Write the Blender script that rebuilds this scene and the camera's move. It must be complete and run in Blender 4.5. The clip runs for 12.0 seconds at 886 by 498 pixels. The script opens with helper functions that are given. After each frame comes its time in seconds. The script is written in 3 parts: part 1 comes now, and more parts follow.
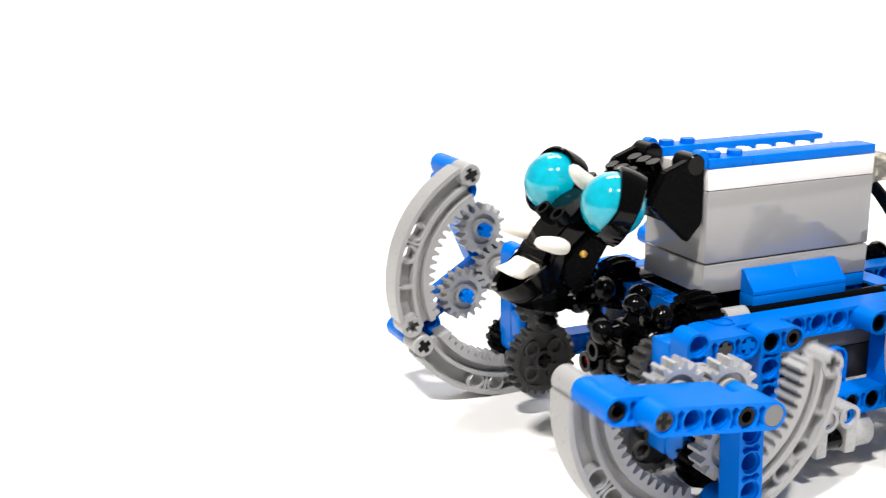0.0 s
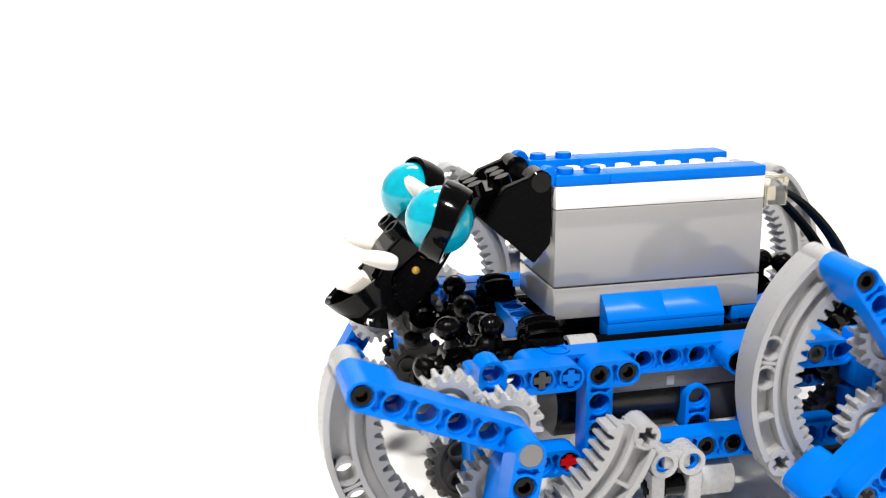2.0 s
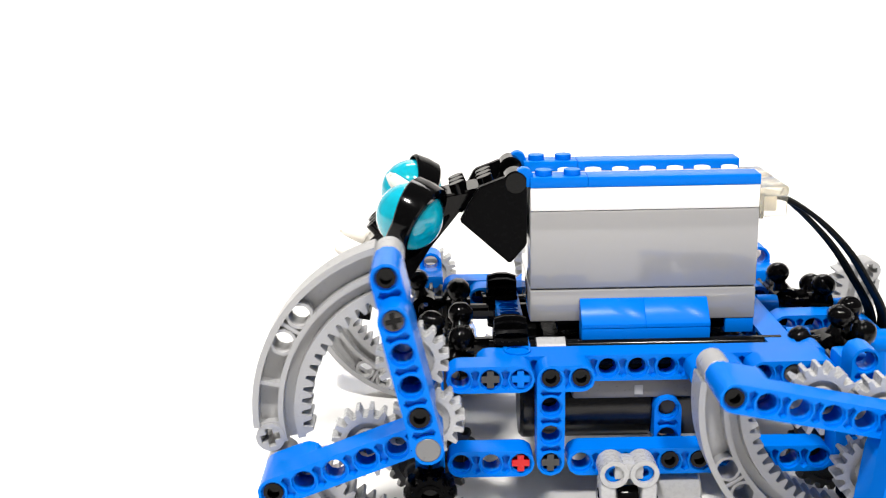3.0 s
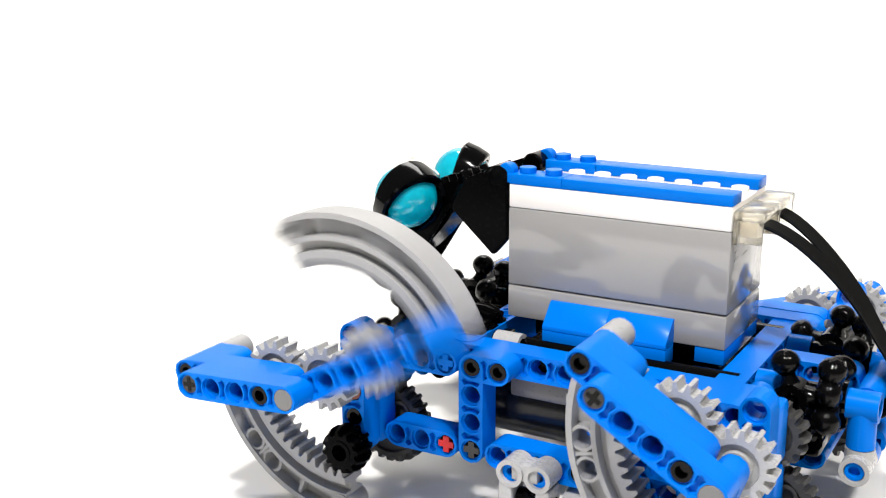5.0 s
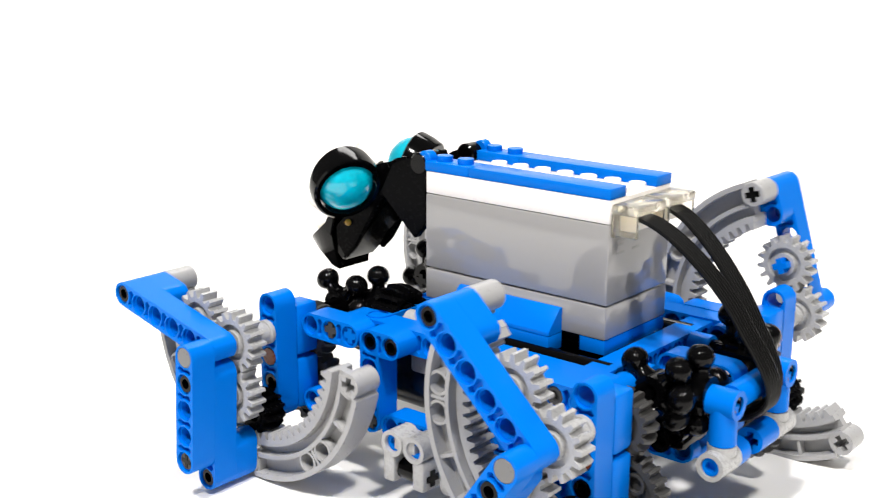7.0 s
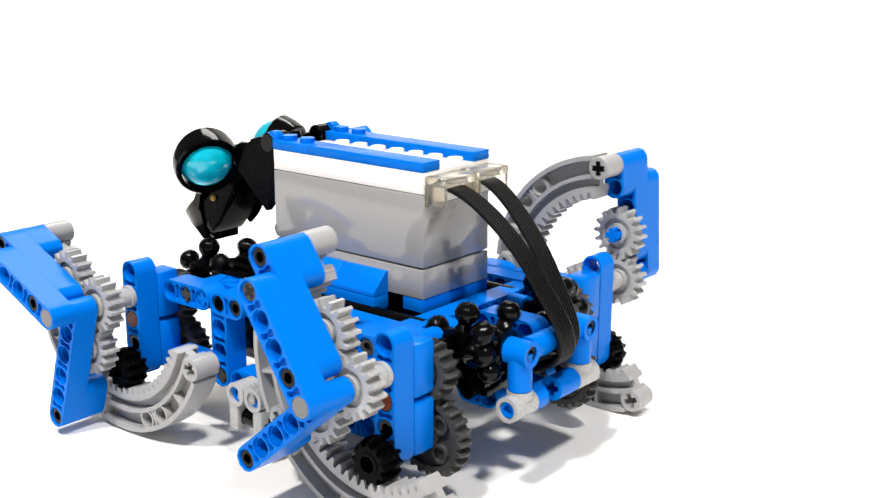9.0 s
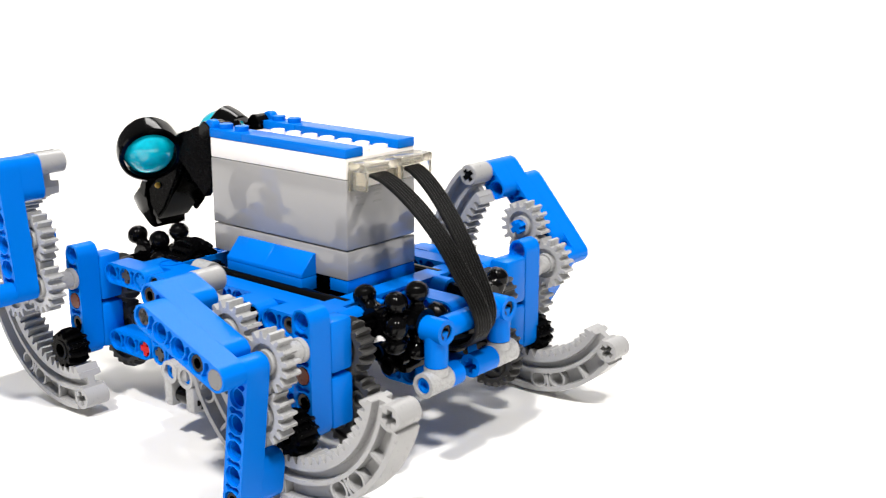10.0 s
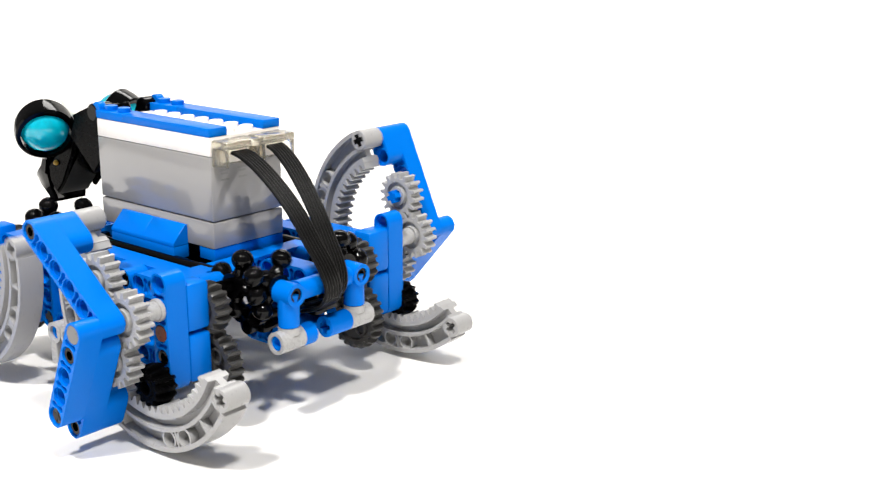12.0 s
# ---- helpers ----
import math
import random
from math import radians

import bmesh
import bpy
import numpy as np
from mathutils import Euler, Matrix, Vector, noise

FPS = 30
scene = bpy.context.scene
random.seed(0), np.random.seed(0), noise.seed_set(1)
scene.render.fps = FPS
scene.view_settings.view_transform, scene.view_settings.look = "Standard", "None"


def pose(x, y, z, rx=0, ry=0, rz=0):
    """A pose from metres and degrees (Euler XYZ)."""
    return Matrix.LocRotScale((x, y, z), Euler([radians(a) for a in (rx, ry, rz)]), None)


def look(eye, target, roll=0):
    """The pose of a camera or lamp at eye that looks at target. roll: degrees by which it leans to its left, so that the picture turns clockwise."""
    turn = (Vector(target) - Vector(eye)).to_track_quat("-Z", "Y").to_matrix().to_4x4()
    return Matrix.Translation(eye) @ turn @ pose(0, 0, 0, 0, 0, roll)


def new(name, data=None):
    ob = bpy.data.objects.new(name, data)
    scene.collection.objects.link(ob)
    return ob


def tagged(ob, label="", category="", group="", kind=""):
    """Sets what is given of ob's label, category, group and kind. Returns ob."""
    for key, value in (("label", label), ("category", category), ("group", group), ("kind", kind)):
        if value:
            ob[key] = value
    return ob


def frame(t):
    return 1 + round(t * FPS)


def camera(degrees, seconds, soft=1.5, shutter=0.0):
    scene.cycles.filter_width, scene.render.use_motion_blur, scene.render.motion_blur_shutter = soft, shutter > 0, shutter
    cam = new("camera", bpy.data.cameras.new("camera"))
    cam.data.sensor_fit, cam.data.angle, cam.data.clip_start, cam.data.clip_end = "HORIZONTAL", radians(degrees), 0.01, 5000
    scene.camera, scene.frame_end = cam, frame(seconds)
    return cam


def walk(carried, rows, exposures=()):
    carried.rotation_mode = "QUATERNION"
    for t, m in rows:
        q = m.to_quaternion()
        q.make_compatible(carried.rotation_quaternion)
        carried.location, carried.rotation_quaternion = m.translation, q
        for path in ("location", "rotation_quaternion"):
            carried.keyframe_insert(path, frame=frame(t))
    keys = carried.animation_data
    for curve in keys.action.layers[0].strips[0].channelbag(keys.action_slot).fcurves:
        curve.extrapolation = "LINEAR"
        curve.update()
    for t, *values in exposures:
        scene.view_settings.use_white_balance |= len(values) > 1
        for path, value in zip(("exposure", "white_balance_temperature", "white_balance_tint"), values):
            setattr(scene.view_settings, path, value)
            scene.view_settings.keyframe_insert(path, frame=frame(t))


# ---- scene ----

# ---------------------------------------------------------------- camera
cam = camera(41.0, 12.0, soft=1.15, shutter=0.5)
EYE = pose(0, 0, 0.15807, 75.169, 0, 0) @ pose(0, 0, 0, 0, 0, -0.26)
walk(cam, [(0.0, EYE), (12.0, EYE)], exposures=[(0.0, 0.0), (12.0, 0.0)])

# ---------------------------------------------------------------- light
world = bpy.data.worlds.new("world")
scene.world = world
world.use_nodes = True
bg = world.node_tree.nodes["Background"]
bg.inputs["Color"].default_value = (1.0, 0.97, 0.925, 1)
bg.inputs["Strength"].default_value = 0.2


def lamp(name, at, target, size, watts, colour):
    """A rectangular area lamp at a place, aimed at target."""
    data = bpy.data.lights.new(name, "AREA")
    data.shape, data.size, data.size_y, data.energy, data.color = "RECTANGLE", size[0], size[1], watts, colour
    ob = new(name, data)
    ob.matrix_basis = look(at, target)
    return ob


lamp("studio_light", (-0.65, -0.95, 2.65), (0.0, 0.36, 0.0), (0.24, 0.24), 90, (1.0, 0.975, 0.94))
lamp("studio_light", (0.6, -1.0, 2.65), (0.0, 0.36, 0.0), (0.24, 0.24), 62, (1.0, 0.975, 0.94))
# unseen fill lamp, added to keep the far floor and backdrop white
lamp("backdrop_fill", (0.3, 3.4, 4.2), (0.2, 4.1, 0.3), (2.4, 1.6), 165, (1.0, 0.98, 0.955))


# ---------------------------------------------------------------- materials
def material(name, colour, rough=0.25, coat=0.0, grain=0.03, bump=0.02, scale=900, trans=0.0, ior=1.5, sss=0.0, spec=0.35, scuff=0.12):
    """Moulded plastic: slight mottling of colour, fine scuffs in the gloss, faint waviness."""
    m = bpy.data.materials.new(name)
    m.use_nodes = True
    nt = m.node_tree
    p = nt.nodes["Principled BSDF"]
    geo = nt.nodes.new("ShaderNodeTexCoord")
    n1 = nt.nodes.new("ShaderNodeTexNoise")
    n1.inputs["Scale"].default_value, n1.inputs["Detail"].default_value = scale * 0.06, 3
    n2 = nt.nodes.new("ShaderNodeTexNoise")
    n2.inputs["Scale"].default_value, n2.inputs["Detail"].default_value = scale, 4
    for n in (n1, n2):
        nt.links.new(geo.outputs["Object"], n.inputs["Vector"])
    ramp = nt.nodes.new("ShaderNodeMix")
    ramp.data_type = "RGBA"
    ramp.inputs["A"].default_value = (*[c * (1 - grain) for c in colour], 1)
    ramp.inputs["B"].default_value = (*[min(1, c * (1 + grain)) for c in colour], 1)
    nt.links.new(n1.outputs["Fac"], ramp.inputs["Factor"])
    nt.links.new(ramp.outputs["Result"], p.inputs["Base Color"])
    rr = nt.nodes.new("ShaderNodeMapRange")
    rr.inputs["From Min"].default_value, rr.inputs["From Max"].default_value = 0.3, 0.7
    rr.inputs["To Min"].default_value, rr.inputs["To Max"].default_value = max(0.02, rough * (1 - scuff)), rough * (1 + scuff)
    nt.links.new(n2.outputs["Fac"], rr.inputs["Value"])
    nt.links.new(rr.outputs["Result"], p.inputs["Roughness"])
    b = nt.nodes.new("ShaderNodeBump")
    b.inputs["Strength"].default_value, b.inputs["Distance"].default_value = bump, 0.0005
    nt.links.new(n1.outputs["Fac"], b.inputs["Height"])
    nt.links.new(b.outputs["Normal"], p.inputs["Normal"])
    p.inputs["IOR"].default_value = ior
    p.inputs["Specular IOR Level"].default_value = spec
    p.inputs["Coat Weight"].default_value = coat
    p.inputs["Transmission Weight"].default_value = trans
    p.inputs["Subsurface Weight"].default_value = sss
    p.inputs["Subsurface Radius"].default_value = (0.002, 0.002, 0.002)
    return m


BLUE = material("blue_plastic", (0.0, 0.15, 0.64), 0.24, spec=0.07, grain=0.02)
GREY = material("light_grey_plastic", (0.375, 0.374, 0.376), 0.28, grain=0.015, bump=0.008)
RACK = material("mid_grey_plastic", (0.335, 0.333, 0.335), 0.3, grain=0.012, bump=0.006)
BOX = material("battery_box_grey_plastic", (0.312, 0.305, 0.30), 0.07, grain=0.012, bump=0.004, spec=0.65)
DARK = material("dark_grey_plastic", (0.05, 0.049, 0.048), 0.33, spec=0.22)
BLACK = material("black_plastic", (0.0012, 0.0012, 0.0014), 0.1, spec=0.16)
MATTE = material("black_matt_plastic", (0.002, 0.002, 0.0023), 0.26, bump=0.01, spec=0.03)
WHITE = material("white_plastic", (0.90, 0.86, 0.82), 0.25, grain=0.012, bump=0.008)
IVORY = material("ivory_plastic", (0.88, 0.83, 0.75), 0.25, sss=0.1)
TEAL = material("clear_turquoise_plastic", (0.0, 0.50, 0.66), 0.04, coat=0.6, trans=0.3, grain=0.35, scale=5000)
CLEAR = material("clear_plastic", (0.95, 0.91, 0.80), 0.12, trans=0.93, ior=1.35)
MARK = material("faint_grey_print", (0.27, 0.265, 0.26), 0.2)
RED = material("red_plastic", (0.5, 0.004, 0.006), 0.25)
BROWN = material("brown_plastic", (0.13, 0.03, 0.012), 0.3)
RUBBER = material("black_cable_rubber", (0.004, 0.004, 0.004), 0.4, bump=0.1, spec=0.16)
PAPER = material("white_paper", (0.90, 0.885, 0.86), 0.7, grain=0.012, bump=0.05, scale=300)
MOTOR = material("black_motor_plastic", (0.006, 0.006, 0.0065), 0.22, spec=0.3)
# grey lowered so that the colour carries the shade between the beams
SHADED_HOUSING = material("shaded_grey_motor_plastic", (0.13, 0.125, 0.122), 0.3)
PINCAP = material("medium_grey_plastic", (0.16, 0.16, 0.165), 0.3)
GOLD = material("gold_plastic", (0.55, 0.33, 0.05), 0.25)

# ---------------------------------------------------------------- backdrop
bm = bmesh.new()
rows = []
prof = [(-2.5, 0.0), (4.2, 0.0)] + [(4.2 + 0.9 * math.sin(a), 0.9 - 0.9 * math.cos(a)) for a in [math.pi / 2 * k / 14 for k in range(1, 15)]] + [(5.1, 5.0)]
for y, z in prof:
    rows.append([bm.verts.new((x, y, z)) for x in (-6, -2, 2, 6)])
for a, b in zip(rows, rows[1:]):
    for k in range(3):
        bm.faces.new((a[k], a[k + 1], b[k + 1], b[k]))
me = bpy.data.meshes.new("ground")
for f in bm.faces:
    f.smooth = True
bm.to_mesh(me)
me.materials.append(PAPER)
ground = tagged(new("ground", me), "seamless white paper sweep that serves as floor and backdrop", "backdrop", kind="structure")

# ---------------------------------------------------------------- mesh helpers, in millimetres of the robot
ORIGIN = Vector((27.0, 16.0, -85.0))
PIVOT = -40.8
FRONT, FRONT_FAR, REAR = -29.0, -28.3, 82.6
MID = 16.0


def part(name, bm, mat, parent, label="", origin=ORIGIN, at=None, sharp=35):
    """Links a bmesh, given in millimetres, as one mesh under its parent."""
    bmesh.ops.recalc_face_normals(bm, faces=bm.faces)
    for v in bm.verts:
        v.co = (v.co - Vector(origin)) * 0.001
    for f in bm.faces:
        f.smooth = True
    for e in bm.edges:
        if len(e.link_faces) == 2 and e.calc_face_angle(0) > radians(sharp):
            e.smooth = False
    me = bpy.data.meshes.new(name)
    bm.to_mesh(me)
    bm.free()
    me.materials.append(mat)
    ob = new(name, me)
    ob.parent = parent
    if at is not None:
        ob.location = Vector(at) * 0.001
    if label:
        ob["label"] = label
    return ob


def axes(n):
    """Two directions square to n."""
    n = Vector(n).normalized()
    u = Vector((1, 0, 0)) if abs(n.x) < 0.9 else Vector((0, 0, 1))
    u = (u - n * u.dot(n)).normalized()
    return n, u, n.cross(u)


def rbox(bm, lo, hi, bev=0.35, turn=None):
    """A box with rounded edges; turn: a matrix about its own middle."""
    lo, hi = Vector(lo), Vector(hi)
    c, s = (lo + hi) / 2, hi - lo
    m = Matrix.Translation(c) @ (turn or Matrix()) @ Matrix.Diagonal((*s, 1))
    vs = bmesh.ops.create_cube(bm, size=1, matrix=m)["verts"]
    if bev:
        es = list({e for v in vs for e in v.link_edges})
        bmesh.ops.bevel(bm, geom=es, offset=bev, segments=2, profile=0.5, affect="EDGES")


def tube(bm, a, b, r, r2=None, hole=0.0, seg=20, bev=0.0):
    """A round bar from a to b, tapering to r2, with a bore where hole is given."""
    a, b = Vector(a), Vector(b)
    n, u, w = axes(b - a)
    r2 = r if r2 is None else r2
    prof = []
    if bev:
        prof = [(a + n * 0, r - bev), (a + n * bev, r), (b - n * bev, r2), (b, r2 - bev)]
    else:
        prof = [(a, r), (b, r2)]
    if hole:
        prof = prof + [(b, hole), (a, hole)]
    rings = []
    for p, q in prof:
        rings.append([bm.verts.new(p + (u * math.cos(t) + w * math.sin(t)) * q) for t in [2 * math.pi * k / seg for k in range(seg)]])
    pairs = list(zip(rings, rings[1:])) + ([(rings[-1], rings[0])] if hole else [])
    for x, y in pairs:
        for k in range(seg):
            bm.faces.new((x[k], x[(k + 1) % seg], y[(k + 1) % seg], y[k]))
    if not hole:
        bm.faces.new(rings[0][::-1])
        bm.faces.new(rings[-1])


def ball(bm, c, r, seg=24, squash=(1, 1, 1)):
    bmesh.ops.create_uvsphere(bm, u_segments=seg, v_segments=seg // 2, radius=r, matrix=Matrix.Translation(c) @ Matrix.Diagonal((*squash, 1)))


def cross(bm, c, n, depth, r=2.35, w=0.9):
    """The end of a cross axle: a plus-shaped bar centred on c along n."""
    n, u, v = axes(n)
    pts = [(r, w), (w, w), (w, r), (-w, r), (-w, w), (-r, w), (-r, -w), (-w, -w), (-w, -r), (w, -r), (w, -w), (r, -w)]
    lo = [bm.verts.new(Vector(c) + u * x + v * y - n * depth / 2) for x, y in pts]
    hi = [bm.verts.new(Vector(c) + u * x + v * y + n * depth / 2) for x, y in pts]
    bm.faces.new(lo[::-1])
    bm.faces.new(hi)
    for k in range(12):
        bm.faces.new((lo[k], lo[(k + 1) % 12], hi[(k + 1) % 12], hi[k]))


CORNER = math.degrees(math.atan2(3.7, 4.0))
STEPS = [q + d for q in (0, 180) for d in (0, 32, 36, CORNER, 67.5, 90, 112.5, 180 - CORNER, 144, 148)]


def beam(bm, first, along, n, count, thick=7.8):
    """A studless beam: count holes 8 mm apart from first, bored along n, rounded ends, counterbored holes, sunk webs between rails."""
    first, a, n = Vector(first), Vector(along).normalized(), Vector(n).normalized()
    c = n.cross(a)
    m = len(STEPS)
    for i in range(count):
        o = first + a * 8 * i
        ends = (i == 0, i == count - 1)
        faces = []
        for side in (-1, 1):
            rings = []
            for r, d in ((None, 0), (3.6, None), (3.45, 0), (3.0, 0), (3.0, 1.0), (2.45, 1.0), (2.45, thick / 2)):
                ring = []
                for t in STEPS:
                    x, y = math.cos(radians(t)), math.sin(radians(t))
                    closed = (x < -1e-6 and ends[0]) or (x > 1e-6 and ends[1])
                    web = 1.5 if abs(y) < 0.54 and not closed else 0
                    if r is None:
                        if closed or (abs(x) < 1e-6 and (ends[0] or ends[1])):
                            q = 3.7
                        else:
                            q = min(4 / abs(x) if abs(x) > 1e-6 else 9, 3.7 / abs(y) if abs(y) > 1e-6 else 9)
                    else:
                        q = r
                    dd = web if r is None or d is None else d
                    ring.append(bm.verts.new(o + a * x * q + c * y * q + n * side * (thick / 2 - dd)))
                rings.append(ring)
            for p, q in zip(rings, rings[1:]):
                for k in range(m):
                    bm.faces.new((p[k], p[(k + 1) % m], q[(k + 1) % m], q[k]))
            faces.append(rings[0])
        lo, hi = faces
        for k in range(m):
            t = (STEPS[k] + STEPS[(k + 1) % m] + (360 if k == m - 1 else 0)) / 2
            inner = (abs((t + 180) % 360 - 180) < CORNER and not ends[1]) or (abs(t - 180) < CORNER and not ends[0])
            if not inner:
                bm.faces.new((lo[k], lo[(k + 1) % m], hi[(k + 1) % m], hi[k]))
    bmesh.ops.remove_doubles(bm, verts=bm.verts, dist=0.01)


def gear(bm, c, n, teeth, width, bore=2.4, crown=0.0, spin=0.0):
    """A spur gear of module 1 about c along n, with a sunk web and a hub; crown pulls the ends of the teeth in."""
    c = Vector(c)
    n, u, v = axes(n)
    root, tip = teeth / 2 - 1.15, teeth / 2 + 0.95
    rim, hub = teeth / 2 - 2.6, 3.5
    prof = []
    for k in range(teeth):
        for f, r in ((-0.30, root), (-0.13, tip), (0.13, tip), (0.30, root)):
            prof.append((2 * math.pi * (k + f) / teeth + spin, r))
    m = len(prof)

    def ring(rs, d):
        return [bm.verts.new(c + (u * math.cos(t) + v * math.sin(t)) * r + n * d) for t, r in rs]

    outer = [(t, min(r, tip - crown) if r > root else r) for t, r in prof]
    h = width / 2
    stack = [ring(outer, -h)]
    if crown:
        stack += [ring(prof, -h * 0.35), ring(prof, h * 0.35)]
    stack += [ring(outer, h)]
    for a, b in zip(stack, stack[1:]):
        for k in range(m):
            bm.faces.new((a[k], a[(k + 1) % m], b[(k + 1) % m], b[k]))
    for side, edge in ((-1, stack[0]), (1, stack[-1])):
        chain = [edge]
        for r, d in ((rim, h), (rim - 0.2, h - width * 0.22), (hub + 0.2, h - width * 0.22), (hub, h + 0.3), (bore, h + 0.3), (bore, 0)):
            if r < rim - 0.3 and rim <= hub + 1 and r > hub:
                continue
            chain.append(ring([(t, r) for t, _ in prof], side * d))
        for a, b in zip(chain, chain[1:]):
            for k in range(m):
                bm.faces.new((a[k], a[(k + 1) % m], b[(k + 1) % m], b[k]))


def sweep(bm, pts, ring, ups):
    """Carries a flat outline along points; ups: the direction that stays the outline's second axis."""
    loops = []
    for k, p in enumerate(pts):
        d = (pts[min(k + 1, len(pts) - 1)] - pts[max(k - 1, 0)]).normalized()
        s = d.cross(ups[k]).normalized()
        w = s.cross(d)
        loops.append([bm.verts.new(p + s * x + w * y) for x, y in ring])
    for a, b in zip(loops, loops[1:]):
        for k in range(len(ring)):
            bm.faces.new((a[k], a[(k + 1) % len(ring)], b[(k + 1) % len(ring)], b[k]))
    bm.faces.new(loops[0][::-1])
    bm.faces.new(loops[-1])


def bezier(p0, p1, p2, p3, steps=24):
    p0, p1, p2, p3 = map(Vector, (p0, p1, p2, p3))
    return [p0 * (1 - t) ** 3 + p1 * 3 * t * (1 - t) ** 2 + p2 * 3 * t * t * (1 - t) + p3 * t ** 3 for t in [k / steps for k in range(steps + 1)]]


# ---------------------------------------------------------------- the robot
robot = tagged(new("walking_robot"), "blue and grey plastic brick walking robot with black bug-eyed head", "robot")
Y, X, Z = Vector((0, 1, 0)), Vector((1, 0, 0)), Vector((0, 0, 1))


def near(y):
    return y


def far(y):
    """The mirrored place on the far side, whose outer parts sit a little wider."""
    return (34.0 if y < -29 else 2 * MID) - y


def pin(parent, c, n, mat=BLACK, r=2.42, out=0.0, label="", origin=ORIGIN):
    """A friction pin's hollow end, sunk a little in its hole."""
    bm = bmesh.new()
    c, n = Vector(c), Vector(n).normalized()
    tube(bm, c - n * 6, c + n * (out - 0.5), r, hole=1.5, seg=16)
    tube(bm, c - n * 6, c - n * 2.2, 1.6, seg=12)
    return part("pin", bm, mat, parent, label, origin)


def axle_end(parent, c, n, mat, label="", origin=ORIGIN, r=2.35):
    bm = bmesh.new()
    cross(bm, Vector(c) - Vector(n).normalized() * 3, n, 5.2, r)
    return part("axle", bm, mat, parent, label, origin)


# battery box on the back
bm = bmesh.new()
rbox(bm, (0, 0, -23.3), (64, 32, -0.9), 0.5)
box = part("battery_box", bm, BOX, robot, "grey battery box")
bm = bmesh.new()
rbox(bm, (0, 0, -33), (64, 32, -23.7), 0.5)
part("box_base", bm, BOX, box)
bm = bmesh.new()
rbox(bm, (0.1, 0.1, -0.75), (63.9, 31.9, 5.8), 0.3)
part("box_lid", bm, WHITE, box, "white box lid")
for side in (near, far):
    y0, y1 = sorted((side(0.05), side(7.95)))
    bm = bmesh.new()
    rbox(bm, (0.05, y0, 5.85), (15.95, y1, 8.8), 0.15)
    plate = part("plate", bm, BLUE, robot)
    for x in (4, 12):
        bm = bmesh.new()
        tube(bm, (x, side(4), 8.7), (x, side(4), 10.4), 2.4, seg=20, bev=0.15)
        part("stud", bm, BLUE, plate)
    bm = bmesh.new()
    rbox(bm, (16.05, y0, 5.85), (63.95, y1, 8.8), 0.2)
    part("tile", bm, BLUE, robot)
for x in range(8):
    for y in (12, 20):
        if x not in (0,):
            bm = bmesh.new()
            tube(bm, (4 + 8 * x, y, 5.7), (4 + 8 * x, y, 7.4), 2.4, seg=20, bev=0.15)
            part("stud", bm, WHITE, box)
# blue plates under the box
bm = bmesh.new()
rbox(bm, (55.8, 0.2, -37.2), (63.8, 31.8, -33.1), 0.15)
part("plate", bm, BLUE, robot)
bm = bmesh.new()
rbox(bm, (8, 2, -36.3), (55.7, 30, -33.2), 0.2)
part("plate", bm, MATTE, robot)
# added sheet: stands in for the dark gap and blocks light over the motors
bm = bmesh.new()
rbox(bm, (5, -15.5, -42.8), (60, 47.5, -40.6), 0.3)
part("shade_sheet", bm, MATTE, robot, "added black sheet that darkens the gap under the battery box")
# warning marks on the end of the box
for y in (6, 14):
    for dz, w in ((0, 4.0), (-1.2, 2.6), (-3.4, 3.6)):
        bm = bmesh.new()
        rbox(bm, (64.0, y - w / 2, -6.2 + dz), (64.12, y + w / 2, -5.6 + dz), 0)
        part("printed_mark", bm, MARK, box)

# slopes beside the box
for side in (near, far):
    for x0, x1 in ((14, 31.99), (32.01, 50)):
        bm = bmesh.new()
        ya, yb = side(-6.5), side(0.0)
        pts = [(ya, -33.2), (yb, -33.2), (yb, -26.2), (side(-1.2), -26.2), (ya, -32.0)]
        lo = [bm.verts.new((x0, y, z)) for y, z in pts]
        hi = [bm.verts.new((x1, y, z)) for y, z in pts]
        bm.faces.new(lo)
        bm.faces.new(hi)
        for k in range(5):
            bm.faces.new((lo[k], lo[(k + 1) % 5], hi[(k + 1) % 5], hi[k]))
        bmesh.ops.recalc_face_normals(bm, faces=bm.faces)
        bmesh.ops.bevel(bm, geom=bm.edges[:], offset=0.12, segments=1, affect="EDGES")
        part("slope_brick", bm, BLUE, robot)
    bm = bmesh.new()
    rbox(bm, (14, min(side(-6.5), side(0)), -37.8), (50, max(side(-6.5), side(0)), -33.3), 0.2)
    part("plate", bm, BLUE, robot)

# connectors and ribbon cables
for y0 in (0.6, 16.6):
    bm = bmesh.new()
    rbox(bm, (64.1, y0, 2.2), (72.2, y0 + 14.8, 4.9), 0.6)
    rbox(bm, (64.1, y0, -4.2), (65.3, y0 + 14.8, 2.3), 0.3)
    rbox(bm, (65.2, y0, -3.6), (71.8, y0 + 1.3, 2.3), 0.3)
    rbox(bm, (65.2, y0 + 13.5, -3.6), (71.8, y0 + 14.8, 2.3), 0.3)
    con = part("cable_plug", bm, CLEAR, robot, "clear plastic cable plug")
    bm = bmesh.new()
    rbox(bm, (65.5, y0 + 3.0, -2.4), (69.6, y0 + 11.8, 1.9), 0.3)
    part("plug_core", bm, IVORY, con)
